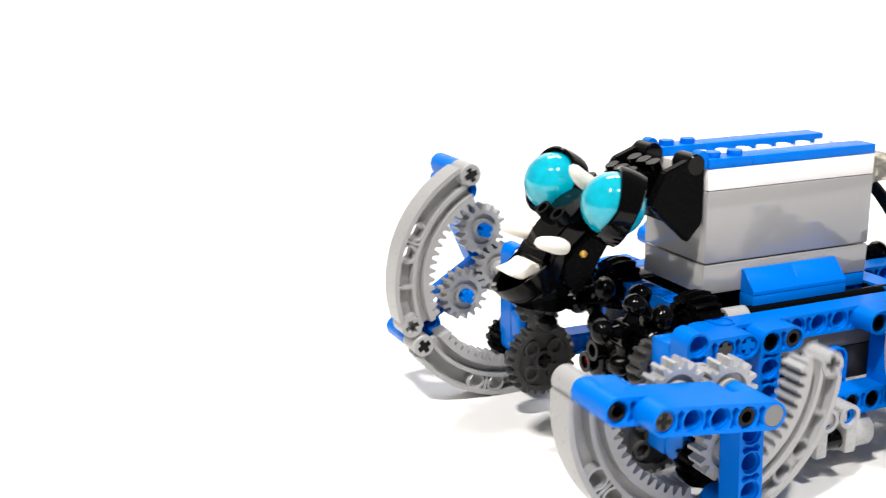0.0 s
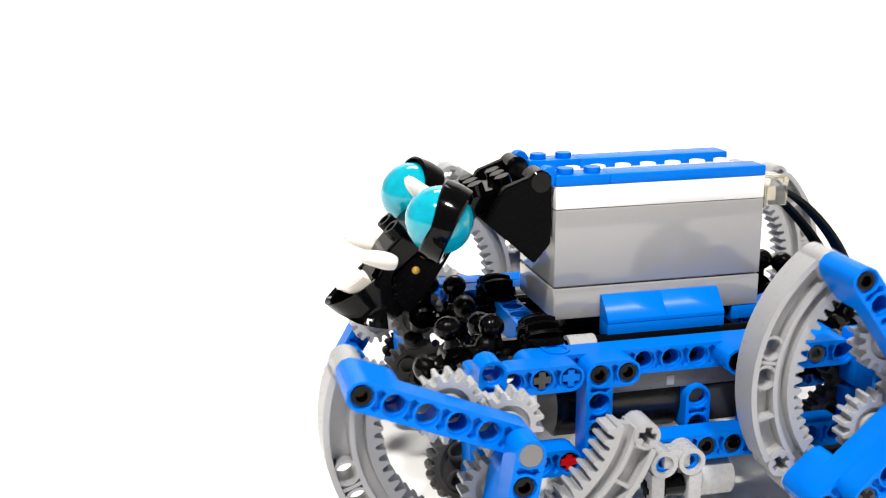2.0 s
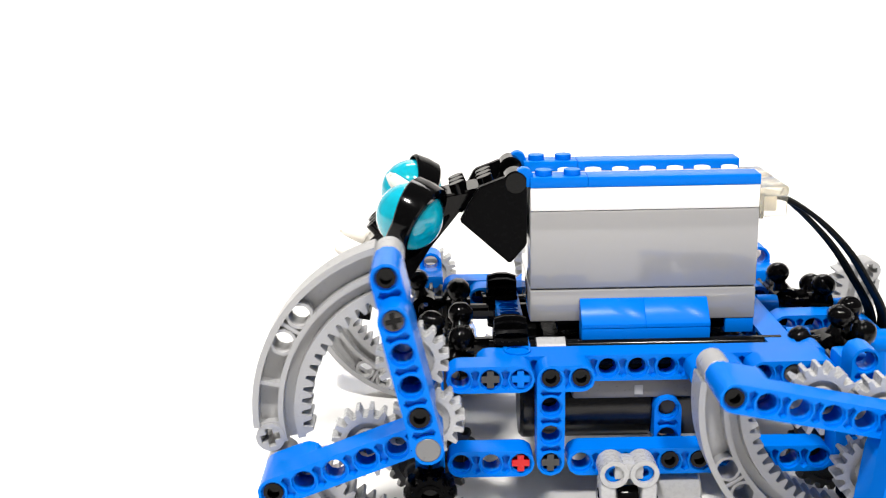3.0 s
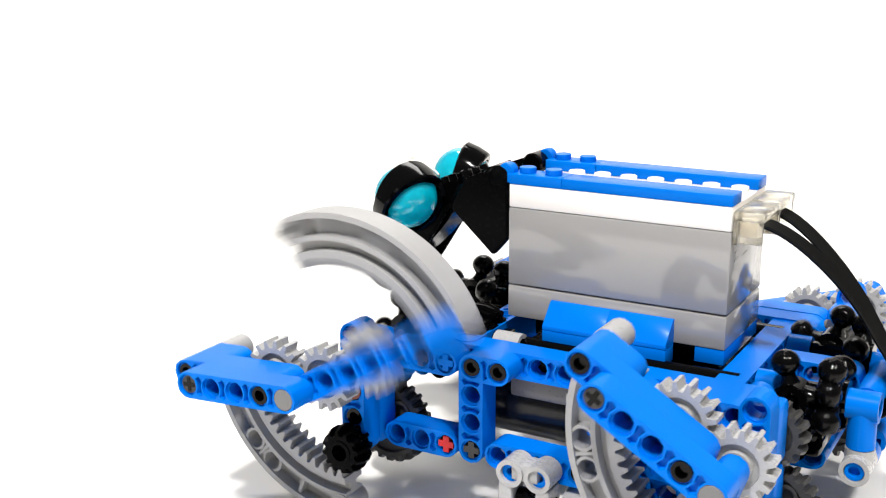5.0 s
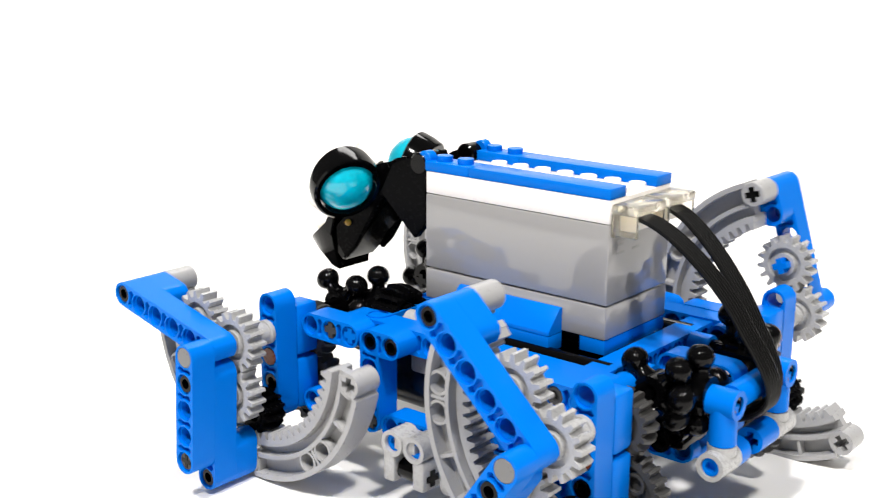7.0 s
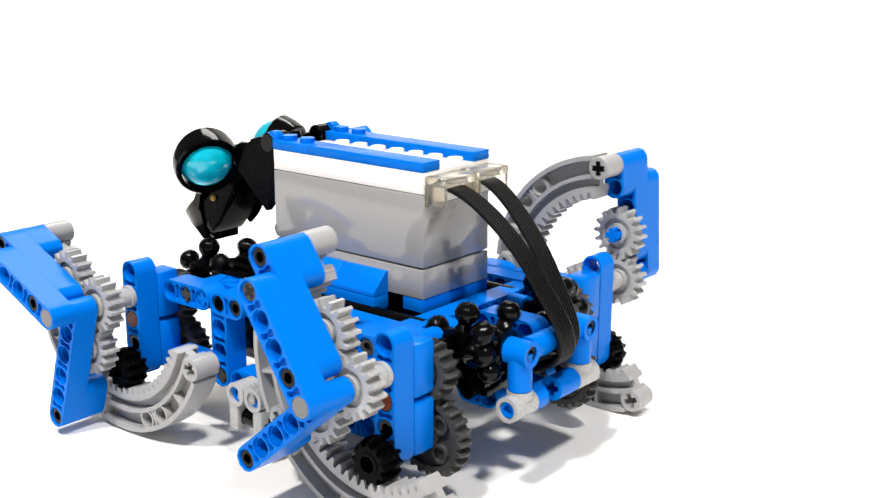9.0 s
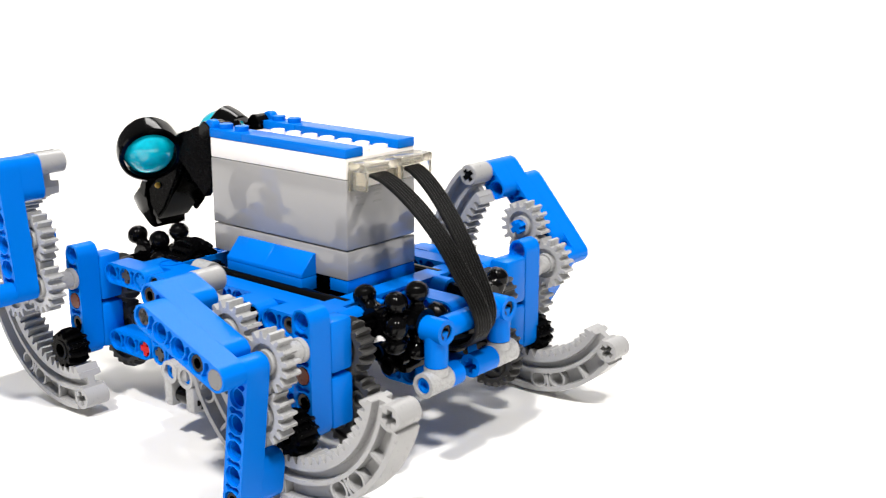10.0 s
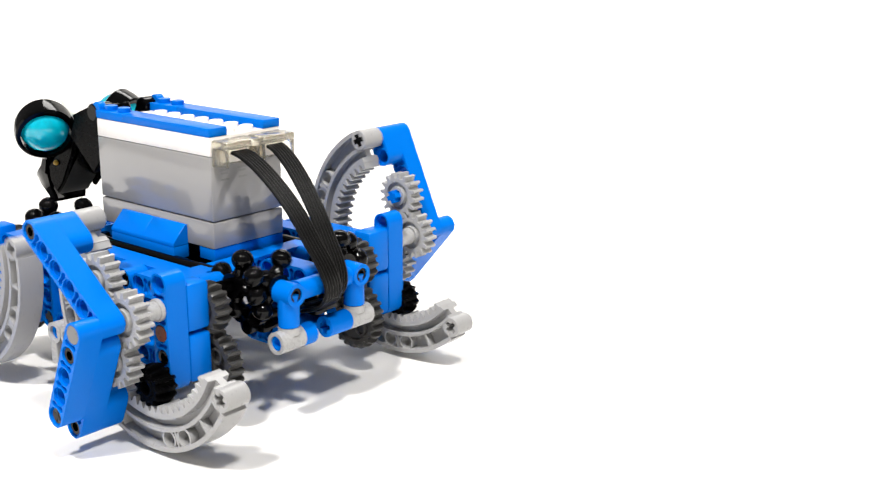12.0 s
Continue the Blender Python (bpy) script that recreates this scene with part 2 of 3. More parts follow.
for start, bend, mid, low, end in (((69.0, 8, 0.9), (78.0, 8.3, 0.4), (98.0, 11.3, -23.0), (117, 15.5, -46), (92, 16.5, -52.5)),
                                   ((69.0, 24, 0.9), (76.5, 23.8, 0.2), (96.5, 20.5, -24.0), (114, 18.8, -46), (92, 18.5, -50.5))):
    start, bend, mid, low, end = map(Vector, (start, bend, mid, low, end))
    run = Vector((5.5, (low.y - bend.y) * 0.12, -9.5))
    pts = bezier(start, bend, mid - run, mid, 14) + bezier(mid, mid + run, low, end, 14)[1:]
    for k in range(6):
        bm = bmesh.new()
        o = (k - 2.5) * 1.24
        ring = [(0.72 * math.cos(t), 0.7 * math.sin(t)) for t in [2 * math.pi * j / 8 for j in range(8)]]
        sweep(bm, [p + Vector((0, o, 0)) for p in pts], ring, [Y] * len(pts))
        part("cable_strand", bm, RUBBER, robot)


def chassis(side):
    """One long side of the frame: beams, L-beam, post, connector and their pins."""
    s = -1 if side is near else 1
    n = Vector((0, s, 0))

    def bar(x, yface, z, along, count, name="beam"):
        bm = bmesh.new()
        beam(bm, (x, side(yface + 3.9), z), along, Y, count)
        return part(name, bm, BLUE, robot)

    bar(-12.6, -20.6, -39.6, X, 12)
    front = bar(-20.7, -28.6, -39.4, X, 3)
    axle_end(front, (-12.7, side(-28.6), -39.4), n, DARK)
    axle_end(front, (-4.7, side(-28.6), -39.4), n, BLUE)
    elbow = bar(3.3, -28.6, -39.4, X, 2, "elbow_beam")
    bm = bmesh.new()
    beam(bm, (3.3, side(-28.6 + 3.9), -39.4), -Z, Y, 4, 7.7)
    part("elbow_beam", bm, BLUE, robot)
    for x in (3.3, 11.3):
        pin(elbow, (x, side(-28.6), -39.4), n)
    axle_end(elbow, (3.3, side(-28.6), -63.4), n, DARK)
    low = bar(-20.7, -28.6, -63.4, X, 3)
    axle_end(low, (-4.7, side(-28.6), -63.4), n, RED)
    back = bar(11.4, -28.6, -63.4, X, 7)
    for x in (35.4, 43.4):
        pin(back, (x, side(-28.6), -63.4), n)
    # rear end of the upper side
    rear = bar(59.3, -28.6, -39.4, X, 3)
    pin(rear, (67.3, side(-28.6), -39.4), n, DARK)
    bar(43.4, -28.6, -39.4, X, 2)
    pin(rear, (43.4, side(-28.6), -39.4), n)
    pin(rear, (51.4, side(-28.6), -39.4), n)
    bar(51.4, -28.6, -63.4, X, 4)
    bm = bmesh.new()
    beam(bm, (51.4, side(-24.7), -47.4), -Z, Y, 3)
    part("elbow_beam", bm, BLUE, robot)
    # the two posts that carry the legs
    for x in (FRONT if side is near else FRONT_FAR, REAR):
        bm = bmesh.new()
        beam(bm, (x, side(-34), PIVOT + 8), -Z, Y, 5)
        post = part("post", bm, BLUE, robot)
        bm = bmesh.new()
        tube(bm, (x, side(-37.5), PIVOT - 8), (x, side(-38.0), PIVOT - 8), 2.6, seg=18)
        part("pin", bm, BROWN, post, "reddish brown pin")
        pin(post, (x, side(-38), PIVOT - 16), n)
        bm = bmesh.new()
        tube(bm, (x, side(-38), PIVOT), (x, side(-45.4), PIVOT), 3.1, seg=20)
        tube(bm, (x, side(-38), PIVOT), (x, side(-39.6), PIVOT), 3.7, seg=20, bev=0.2)
        part("bush", bm, GREY, post, "light grey bush")
        bm = bmesh.new()
        cross(bm, (x, side(-51), PIVOT), Y, 26)
        part("axle", bm, DARK, post)
        for z0, z1 in ((-50, -34), (-67, -51)):
            bm = bmesh.new()
            lo, hi = sorted((side(-30), side(-21.2)))
            rbox(bm, (x - 4, lo, z0), (x + 4, hi, z1), 1.3)
            part("corner_block", bm, BLUE, robot)
        # gear train from the motor, inside the post
        bm = bmesh.new()
        gear(bm, (x, side(-17.5), PIVOT - 24), Y, 24, 5.5, crown=0.9)
        wheel = part("gear", bm, DARK, robot, "dark grey 24-tooth gear")
        for k in range(4):
            t = math.pi / 2 * (k + 0.5)
            at = Vector((x + 6.2 * math.cos(t), side(-17.5), PIVOT - 24 + 6.2 * math.sin(t)))
            for e in (-1, 1):
                bm = bmesh.new()
                tube(bm, at + Y * e * 1.4, at + Y * e * 2.85, 2.9, hole=2.1, seg=16)
                part("pin_hole", bm, DARK, wheel)
        bm = bmesh.new()
        gear(bm, (x, side(-18.7), PIVOT - 4), Y, 16, 6.2, crown=0.9)
        part("gear", bm, DARK, robot, "dark grey 16-tooth gear")
        bm = bmesh.new()
        cross(bm, (x, side(-28), PIVOT - 24), Y, 28)
        part("axle", bm, BLACK, robot)
        bm = bmesh.new()
        cross(bm, (x, side(-9), PIVOT + 1), Y, 22)
        part("axle", bm, BLACK, robot)
    # grey twin connector below
    lo, hi = sorted((side(-36.4), side(-28.9)))
    bm = bmesh.new()
    rbox(bm, (19.4, lo + 0.6, -65.2), (27.0, hi - 0.1, -60.6), 0.5)
    bridge = part("connector_bridge", bm, GREY, robot)
    for x, e in ((19.2, -1), (27.2, 1)):
        bm = bmesh.new()
        tube(bm, (x, side(-36.6), -63.4), (x, side(-28.8), -63.4), 3.8, hole=2.55, seg=28)
        rbox(bm, (x + e * 1.4 - 2.1, lo, -75.2), (x + e * 1.4 + 2.1, hi, -66.0), 0.9)
        part("pin_connector", bm, GREY, bridge, "light grey pin connector")
        bm = bmesh.new()
        tube(bm, (x, side(-35.4), -63.4), (x, side(-24), -63.4), 2.5, hole=1.3, seg=20)
        tube(bm, (x, side(-33.0), -63.4), (x, side(-25), -63.4), 1.4, seg=12)
        part("pin", bm, BLUE, bridge, "blue pin")
        # solid black cross, the shaded depth of a cross hole put in as colour
        bm = bmesh.new()
        cross(bm, (x + e * 3.2, side(-32.6), -71.6), X, 1.4)
        part("hole_shade", bm, BLACK, bridge)
    bm = bmesh.new()
    tube(bm, (20.4, side(-32.6), -71.4), (26.0, side(-32.6), -71.4), 3.0, seg=18)
    part("axle", bm, BLACK, bridge)
    bm = bmesh.new()
    tube(bm, (31, side(-25), -74), (44, side(-25), -74), 5.2, seg=22, bev=0.5)
    part("motor_end", bm, GREY, robot)
    bm = bmesh.new()
    beam(bm, (36, side(-16.7), -52), -Z, Y, 2)
    part("stub_beam", bm, BLUE, robot)
    # motor between the beams
    bm = bmesh.new()
    tube(bm, (-4, side(-7), -54), (33, side(-7), -54), 10.2, seg=32, bev=1)
    part("motor", bm, MOTOR, robot, "black motor can")
    lo, hi = sorted((side(-18.5), side(5)))
    bm = bmesh.new()
    rbox(bm, (10, lo, -49.5), (61, hi, -43.2), 1.2)
    housing = part("motor_housing", bm, SHADED_HOUSING, robot, "grey motor housing")
    bm = bmesh.new()
    rbox(bm, (34, lo + 0.8, -61), (60, hi - 0.8, -49.6), 1.6)
    part("motor_end_cap", bm, DARK, housing)
    for x in (27, 52):
        bm = bmesh.new()
        rbox(bm, (x, lo - 0.25, -48.2), (x + 2.4, lo + 0.6, -45.4), 0.2) if side is near else rbox(bm, (x, hi - 0.6, -48.2), (x + 2.4, hi + 0.25, -45.4), 0.2)
        part("housing_clip", bm, GREY, housing)
    # shaft and black gears beside the box
    bm = bmesh.new()
    tube(bm, (-12, side(-6), -38.5), (70, side(-6), -38.5), 2.3, seg=14)
    part("axle", bm, BLACK, robot)
    bm = bmesh.new()
    gear(bm, (-6, side(-5.5), -38), X, 16, 9, crown=0.8)
    part("gear", bm, MATTE, robot)
    bm = bmesh.new()
    tube(bm, (1, side(-8.5), -38.5), (9, side(-8.5), -38.5), 3.7, hole=2.4, seg=20)
    part("bush", bm, GREY, robot, "light grey bush")


chassis(near)
chassis(far)


def cross_boss(bm, a, b, r, arm=2.45, w=0.95):
    """A round bar from a to b with a cross-shaped hole right through it."""
    a, b = Vector(a), Vector(b)
    n, u, v = axes(b - a)
    small = math.atan2(w, arm)
    angles = [q * math.pi / 2 + d for q in range(4) for d in (0, small, math.pi / 4, math.pi / 2 - small)]
    reach = [arm, math.hypot(arm, w), w * math.sqrt(2), math.hypot(arm, w)] * 4
    rings = []
    for at, hollow in ((a, True), (a, False), (b, False), (b, True)):
        rings.append([bm.verts.new(at + (u * math.cos(t) + v * math.sin(t)) * (q if hollow else r)) for t, q in zip(angles, reach)])
    for p, q in zip(rings, rings[1:] + rings[:1]):
        for k in range(16):
            bm.faces.new((p[k], p[(k + 1) % 16], q[(k + 1) % 16], q[k]))


def cross_beams():
    """Beams that tie the two sides together at both ends."""
    bm = bmesh.new()
    beam(bm, (-4.7, -16, -39.4), Y, Z, 9)
    part("cross_beam", bm, BLUE, robot)
    bm = bmesh.new()
    beam(bm, (69.0, -16, -40.2), Y, X, 9)
    part("cross_beam", bm, BLUE, robot)
    bm = bmesh.new()
    beam(bm, (77.0, 16, -40.2), X, Y, 3)
    part("spine_beam", bm, BLUE, robot)
    bm = bmesh.new()
    rbox(bm, (73.2, 12.2, -43.6), (98.0, 19.8, -42.0), 0.3)
    part("spine_plate", bm, BLUE, robot)
    for side in (near, far):
        for x0, x1 in ((65, 93), (-20, 2)):
            bm = bmesh.new()
            cross(bm, ((x0 + x1) / 2, side(0), -39.7), X, x1 - x0)
            part("axle", bm, BLACK, robot)
        bm = bmesh.new()
        tube(bm, (73.2, side(0), -39.7), (79.5, side(0), -39.7), 3.6, hole=2.5, seg=20)
        part("bush", bm, BLUE, robot)
        # stub that carries the cross axle from the long side
        bm = bmesh.new()
        tube(bm, (REAR - 6, side(-17.5), -39.6), (REAR - 6, side(-9), -39.6), 3.6, hole=2.4, seg=20)
        part("bush", bm, BLUE, robot)
    # carrier of the cables at the tail
    for y, e, inner in ((0.3, -1, 9.8), (31.0, 1, 16.4)):
        bm = bmesh.new()
        tube(bm, (100, y, -41.2), (100, y, -52.4), 3.6, seg=24, bev=0.2)
        tube(bm, (104, y, -41.2), (96, y, -41.2), 3.9, hole=2.5, seg=24)
        up = part("tail_bracket", bm, BLUE, robot)
        pin(up, (104, y, -41.2), X)
        bm = bmesh.new()
        tube(bm, (100, y + e * 6.2, -57), (100, y - e * 4.3, -57), 3.8, hole=2.6, seg=24)
        tube(bm, (100, y, -55.0), (100, y, -52.5), 3.75, seg=20)
        part("pin_connector", bm, GREY, up, "light grey pin connector")
        pin(up, (100, y + e * 6.2, -57), (0, e, 0), BLUE)
        bm = bmesh.new()
        cross_boss(bm, (100, y - e * 4.4, -57), (100, inner, -57), 3.8)
        part("tail_pin_joiner", bm, BLUE, robot)
    bm = bmesh.new()
    tube(bm, (100, 3.8, -41.2), (100, 27.4, -41.2), 3.5, seg=24)
    part("tail_bar", bm, BLUE, robot)
    # rounded cradle under the rear wheels
    bm = bmesh.new()
    for y in (3.2, 28.8):
        beam(bm, (80, y, -58), X, Y, 2, 4.0)
    rbox(bm, (77, 5.1, -61.4), (91, 26.9, -58.6), 1.0)
    part("tail_floor", bm, BLUE, robot)
    # gearbox block between the front wheels
    bm = bmesh.new()
    rbox(bm, (-33, 3, -57), (-21, 12, -44), 1.8)
    gearbox = part("gearbox", bm, BLACK, robot)
    for x, z in ((-30, -47), (-24, -47), (-30, -54), (-24, -54)):
        bm = bmesh.new()
        tube(bm, (x, 1.0, z), (x, 3.2, z), 3.2, hole=2.0, seg=18)
        part("socket", bm, BLACK, gearbox)
    for y, z in ((5.5, -47), (9.8, -52)):
        bm = bmesh.new()
        tube(bm, (-35.2, y, z), (-32.8, y, z), 3.2, hole=2.0, seg=18)
        part("socket", bm, BLACK, gearbox)
    axle_end(gearbox, (-34.0, 9.8, -52), -X, RED, "red axle")


cross_beams()


def knob_wheel(c, axis):
    """A black wheel with four round knobs on waisted arms, about an axle along axis."""
    bm = bmesh.new()
    c = Vector(c)
    n = Vector(axis)
    tube(bm, c - n * 3.6, c + n * 3.6, 4.4, hole=2.3, seg=24)
    for k in range(4):
        d = Z if k == 0 else -Z if k == 2 else (Z.cross(n) if k == 1 else n.cross(Z))
        rings = []
        for reach, r, wide in ((3.6, 2.6, 3.2), (5.2, 1.9, 2.5), (6.2, 1.8, 2.4), (6.9, 2.7, 2.9), (7.9, 3.5, 3.5), (9.0, 3.75, 3.7), (10.1, 3.5, 3.5), (11.1, 2.9, 2.9), (11.9, 1.9, 2.0), (12.3, 0.7, 0.8)):
            side = d.cross(n)
            rings.append([bm.verts.new(c + d * reach + side * r * math.cos(a) + n * wide * math.sin(a)) for a in [2 * math.pi * j / 20 for j in range(20)]])
        for p, q in zip(rings, rings[1:]):
            for j in range(20):
                bm.faces.new((p[j], p[(j + 1) % 20], q[(j + 1) % 20], q[j]))
        bm.faces.new(rings[0][::-1])
        bm.faces.new(rings[-1])
    return part("knob_wheel", bm, BLACK, robot, "glossy black four-knob wheel", c, c - ORIGIN)


# wheels, whether each turns about the long way, its side
KNOBS = []
for side in (near, far):
    for c, axis in (((FRONT - 1.2, -5.5, -39.4), Y), ((FRONT + 9.3, 0, -39.2), X), ((REAR + 1.2, -6.5, -39.6), Y), ((REAR + 10.0, 0, -39.7), X)):
        KNOBS.append((knob_wheel((c[0], side(c[1]), c[2]), axis), axis is X, side is far))
for side in (near, far):
    # dark blocks that hold the rear wheels
    lo, hi = sorted((side(-3), side(11)))
    bm = bmesh.new()
    rbox(bm, (78, lo, -57), (91, hi, -49), 1.8)
    hub = part("joint_hub", bm, BLACK, robot)
    for k in range(3):
        c = Vector((81 + 4 * k, lo if side is near else hi, -51 - 3.5 * (k % 2)))
        d = Vector((0, -1 if side is near else 1, 0))
        bm = bmesh.new()
        tube(bm, c - d * 0.5, c + d * 2.2, 2.9, hole=1.9, seg=18)
        part("socket", bm, BLACK, hub)


# ---------------------------------------------------------------- the head
def head():
    def slab(pts, y0, y1, bev, bm):
        lo = [bm.verts.new((x, y0, z)) for x, z in pts]
        hi = [bm.verts.new((x, y1, z)) for x, z in pts]
        fs = [bm.faces.new(lo[::-1]), bm.faces.new(hi)]
        for k in range(len(pts)):
            fs.append(bm.faces.new((lo[k], lo[(k + 1) % len(pts)], hi[(k + 1) % len(pts)], hi[k])))
        bmesh.ops.recalc_face_normals(bm, faces=fs)
        if bev:
            bmesh.ops.bevel(bm, geom=list({e for f in fs for e in f.edges}), offset=bev, segments=2, affect="EDGES")

    bm = bmesh.new()
    slab([(-11, 5), (-24, 2.5), (-38, -3), (-46, -11), (-51, -19), (-48, -28), (-44, -31.5), (-39, -26.5), (-19, -2), (-11, -4)], 8.5, 23.5, 0.8, bm)
    skull = part("skull", bm, BLACK, robot, "glossy black head")
    for y0, y1 in ((6.5, 8.4), (23.6, 25.5)):
        bm = bmesh.new()
        slab([(-22, -3), (-33, -9), (-45, -19), (-44.5, -25), (-40.5, -29.5), (-36, -25)], y0, y1, 0.5, bm)
        part("cheek", bm, MATTE, skull)
        bm = bmesh.new()
        slab([(-44, -13), (-48, -16), (-50.5, -20.5), (-46.5, -23)], y0 - 0.8 if y0 < 16 else y0, y1 if y0 < 16 else y1 + 0.8, 0.4, bm)
        part("cheek", bm, BLACK, skull)
    for y0, y1 in ((1.0, 4.0), (28.0, 31.0)):
        bm = bmesh.new()
        slab([(-0.8, 7.0), (-6.5, 9.0), (-14.5, 6), (-19.6, -3.4), (-5.6, -16), (-0.8, -10.5)], y0, y1, 0.4, bm)
        part("neck_plate", bm, MATTE, skull)
    bm = bmesh.new()
    rbox(bm, (-12, 5, -10), (-0.8, 27, 3), 0.8)
    part("neck", bm, BLACK, skull)
    for side in (near, far):
        bm = bmesh.new()
        tube(bm, (-3.9, side(0.9), 7.2), (-3.9, side(9.2), 7.2), 3.4, seg=22, bev=0.5)
        tube(bm, (-3.6, side(7), 8), (-8, side(7), 1), 2, seg=12)
        part("hinge", bm, BLACK, skull)
        bm = bmesh.new()
        tube(bm, (-1.6, side(1.2), 8.9), (-1.6, side(4.5), 8.9), 2.5, seg=24, bev=0.3)
        rbox(bm, (-1.0, min(side(0.8), side(4.5)), 6), (0.0, max(side(0.8), side(4.5)), 8.7), 0.2)
        part("hinge_clip", bm, BLUE, robot)
    for y in (11, 16, 21):
        for x, z in ((-11, 6), (-19, 4.2), (-27, 1.4)):
            bm = bmesh.new()
            tube(bm, (x, y, z - 2), (x - 1.4, y, z + 1.6), 2.3, seg=16, bev=0.2)
            part("stud", bm, BLACK, skull)
    for y in (11.5, 20.5):
        bm = bmesh.new()
        tube(bm, (-42, y, -8), (-44.5, y, -5.2), 2.6, hole=1.6, seg=16)
        part("nostril", bm, BLACK, skull)
    # eyes: a clear turquoise ball in a black hood
    for c, facing, ahead in ((Vector((-33.5, -1, -1.2)), (0.79, -0.37, -0.40), 0.0), (Vector((-33.5, 33.2, -1.0)), (0.84, 0.20, -0.44), 0.8)):
        bm = bmesh.new()
        ball(bm, c, 9.4, 40)
        part("eye", bm, TEAL, skull, "turquoise translucent eye")
        # a band round the ball, deep above and shallow beside, open before and behind
        bm = bmesh.new()
        n = Vector(facing).normalized()
        u = (Z - n * Z.dot(n)).normalized()
        w = n.cross(u)
        loops = []
        seg = 48
        for k in range(seg):
            t = 2 * math.pi * k / seg
            top = max(0.0, math.cos(t))
            d = u * math.cos(t) + w * math.sin(t)
            a = -0.4 - ahead - 2.6 * top ** 1.3 - 1.2 * max(0.0, -math.cos(t))
            b = 5.4 - ahead
            mid = (a + b) / 2
            big = 11.4 - 0.4 * ahead
            loops.append([bm.verts.new(c + d * r + n * q) for r, q in (
                (9.75, a), (big - 0.9, a), (big - 0.3, a + 0.5), (big, mid), (big - 0.3, b - 0.5), (big - 0.9, b), (9.3 - 0.6 * top, b), (9.6, mid))])
        for k in range(seg):
            p, q = loops[k], loops[(k + 1) % seg]
            for j in range(8):
                bm.faces.new((p[j], p[(j + 1) % 8], q[(j + 1) % 8], q[j]))
        part("eye_hood", bm, BLACK, skull)
    # lower jaw: an open scoop
    bm = bmesh.new()
    rings = []
    for k in range(17):
        t = math.pi * k / 16
        c, q = math.cos(t), math.sin(t)
        rim = Vector((-48 - 15.0 * q ** 0.9, 16 - 9.4 * c, -17 - 10.6 * q ** 0.75))
        foot = Vector((-46 - 9.5 * q, 16 - 7 * c, -34.5 + 1.5 * q))
        inward = Vector((1.5 * q, 1.3 * c, 0))
        rings.append([bm.verts.new(v) for v in (rim, rim.lerp(foot, 0.5) + Vector((-0.8 * q, -0.6 * c, 0)), foot, foot + inward + Vector((0, 0, 1.2)), rim.lerp(foot, 0.5) + inward, rim + inward)])
    for p, q in zip(rings, rings[1:]):
        for j in range(6):
            bm.faces.new((p[j], p[(j + 1) % 6], q[(j + 1) % 6], q[j]))
    bm.faces.new(rings[0])
    bm.faces.new(rings[-1][::-1])
    bm.faces.new([r[2] for r in rings])
    bm.faces.new([r[3] for r in rings])
    part("jaw", bm, BLACK, skull)

    def horn(c, tip, bend, r):
        bm = bmesh.new()
        pts = bezier(c, Vector(c) + Vector(bend), Vector(tip) + Vector(bend) * 0.4, tip, 10)
        rings = []
        for k in range(11):
            n, u, w = axes(pts[min(k + 1, 10)] - pts[max(k - 1, 0)])
            q = r * (0.8, 1.0, 1.02, 0.98, 0.92, 0.84, 0.74, 0.62, 0.48, 0.32, 0.12)[k]
            rings.append([bm.verts.new(pts[k] + (u * math.cos(a) + w * math.sin(a)) * q) for a in [2 * math.pi * j / 16 for j in range(16)]])
        for p, q in zip(rings, rings[1:]):
            for j in range(16):
                bm.faces.new((p[j], p[(j + 1) % 16], q[(j + 1) % 16], q[j]))
        bm.faces.new(rings[0][::-1])
        bm.faces.new(rings[-1])
        part("horn", bm, IVORY, skull, "ivory horn")

    for s in (-1, 1):
        horn((-44.5, 16 + s * 9.5, -14.5), (-54.5, 16 + s * 11, -11.5), (-5, s * 1, 2), 2.5)
    horn((-31.5, 13.5, 1.5), (-38.5, 12, 8.2), (-5, 0, 2), 2.5)
    bm = bmesh.new()
    slab([(-48, -18.5), (-49, -22), (-56.0, -24.2), (-60.5, -22.0), (-55.5, -20.6), (-53.0, -18.8), (-51.2, -20.2)], 11, 21, 0.5, bm)
    part("teeth", bm, IVORY, skull, "ivory teeth")
    bm = bmesh.new()
    ball(bm, (-38.6, 6.1, -16.9), 1.15, 14)
    part("rivet", bm, GOLD, skull, "small gold stud")


head()


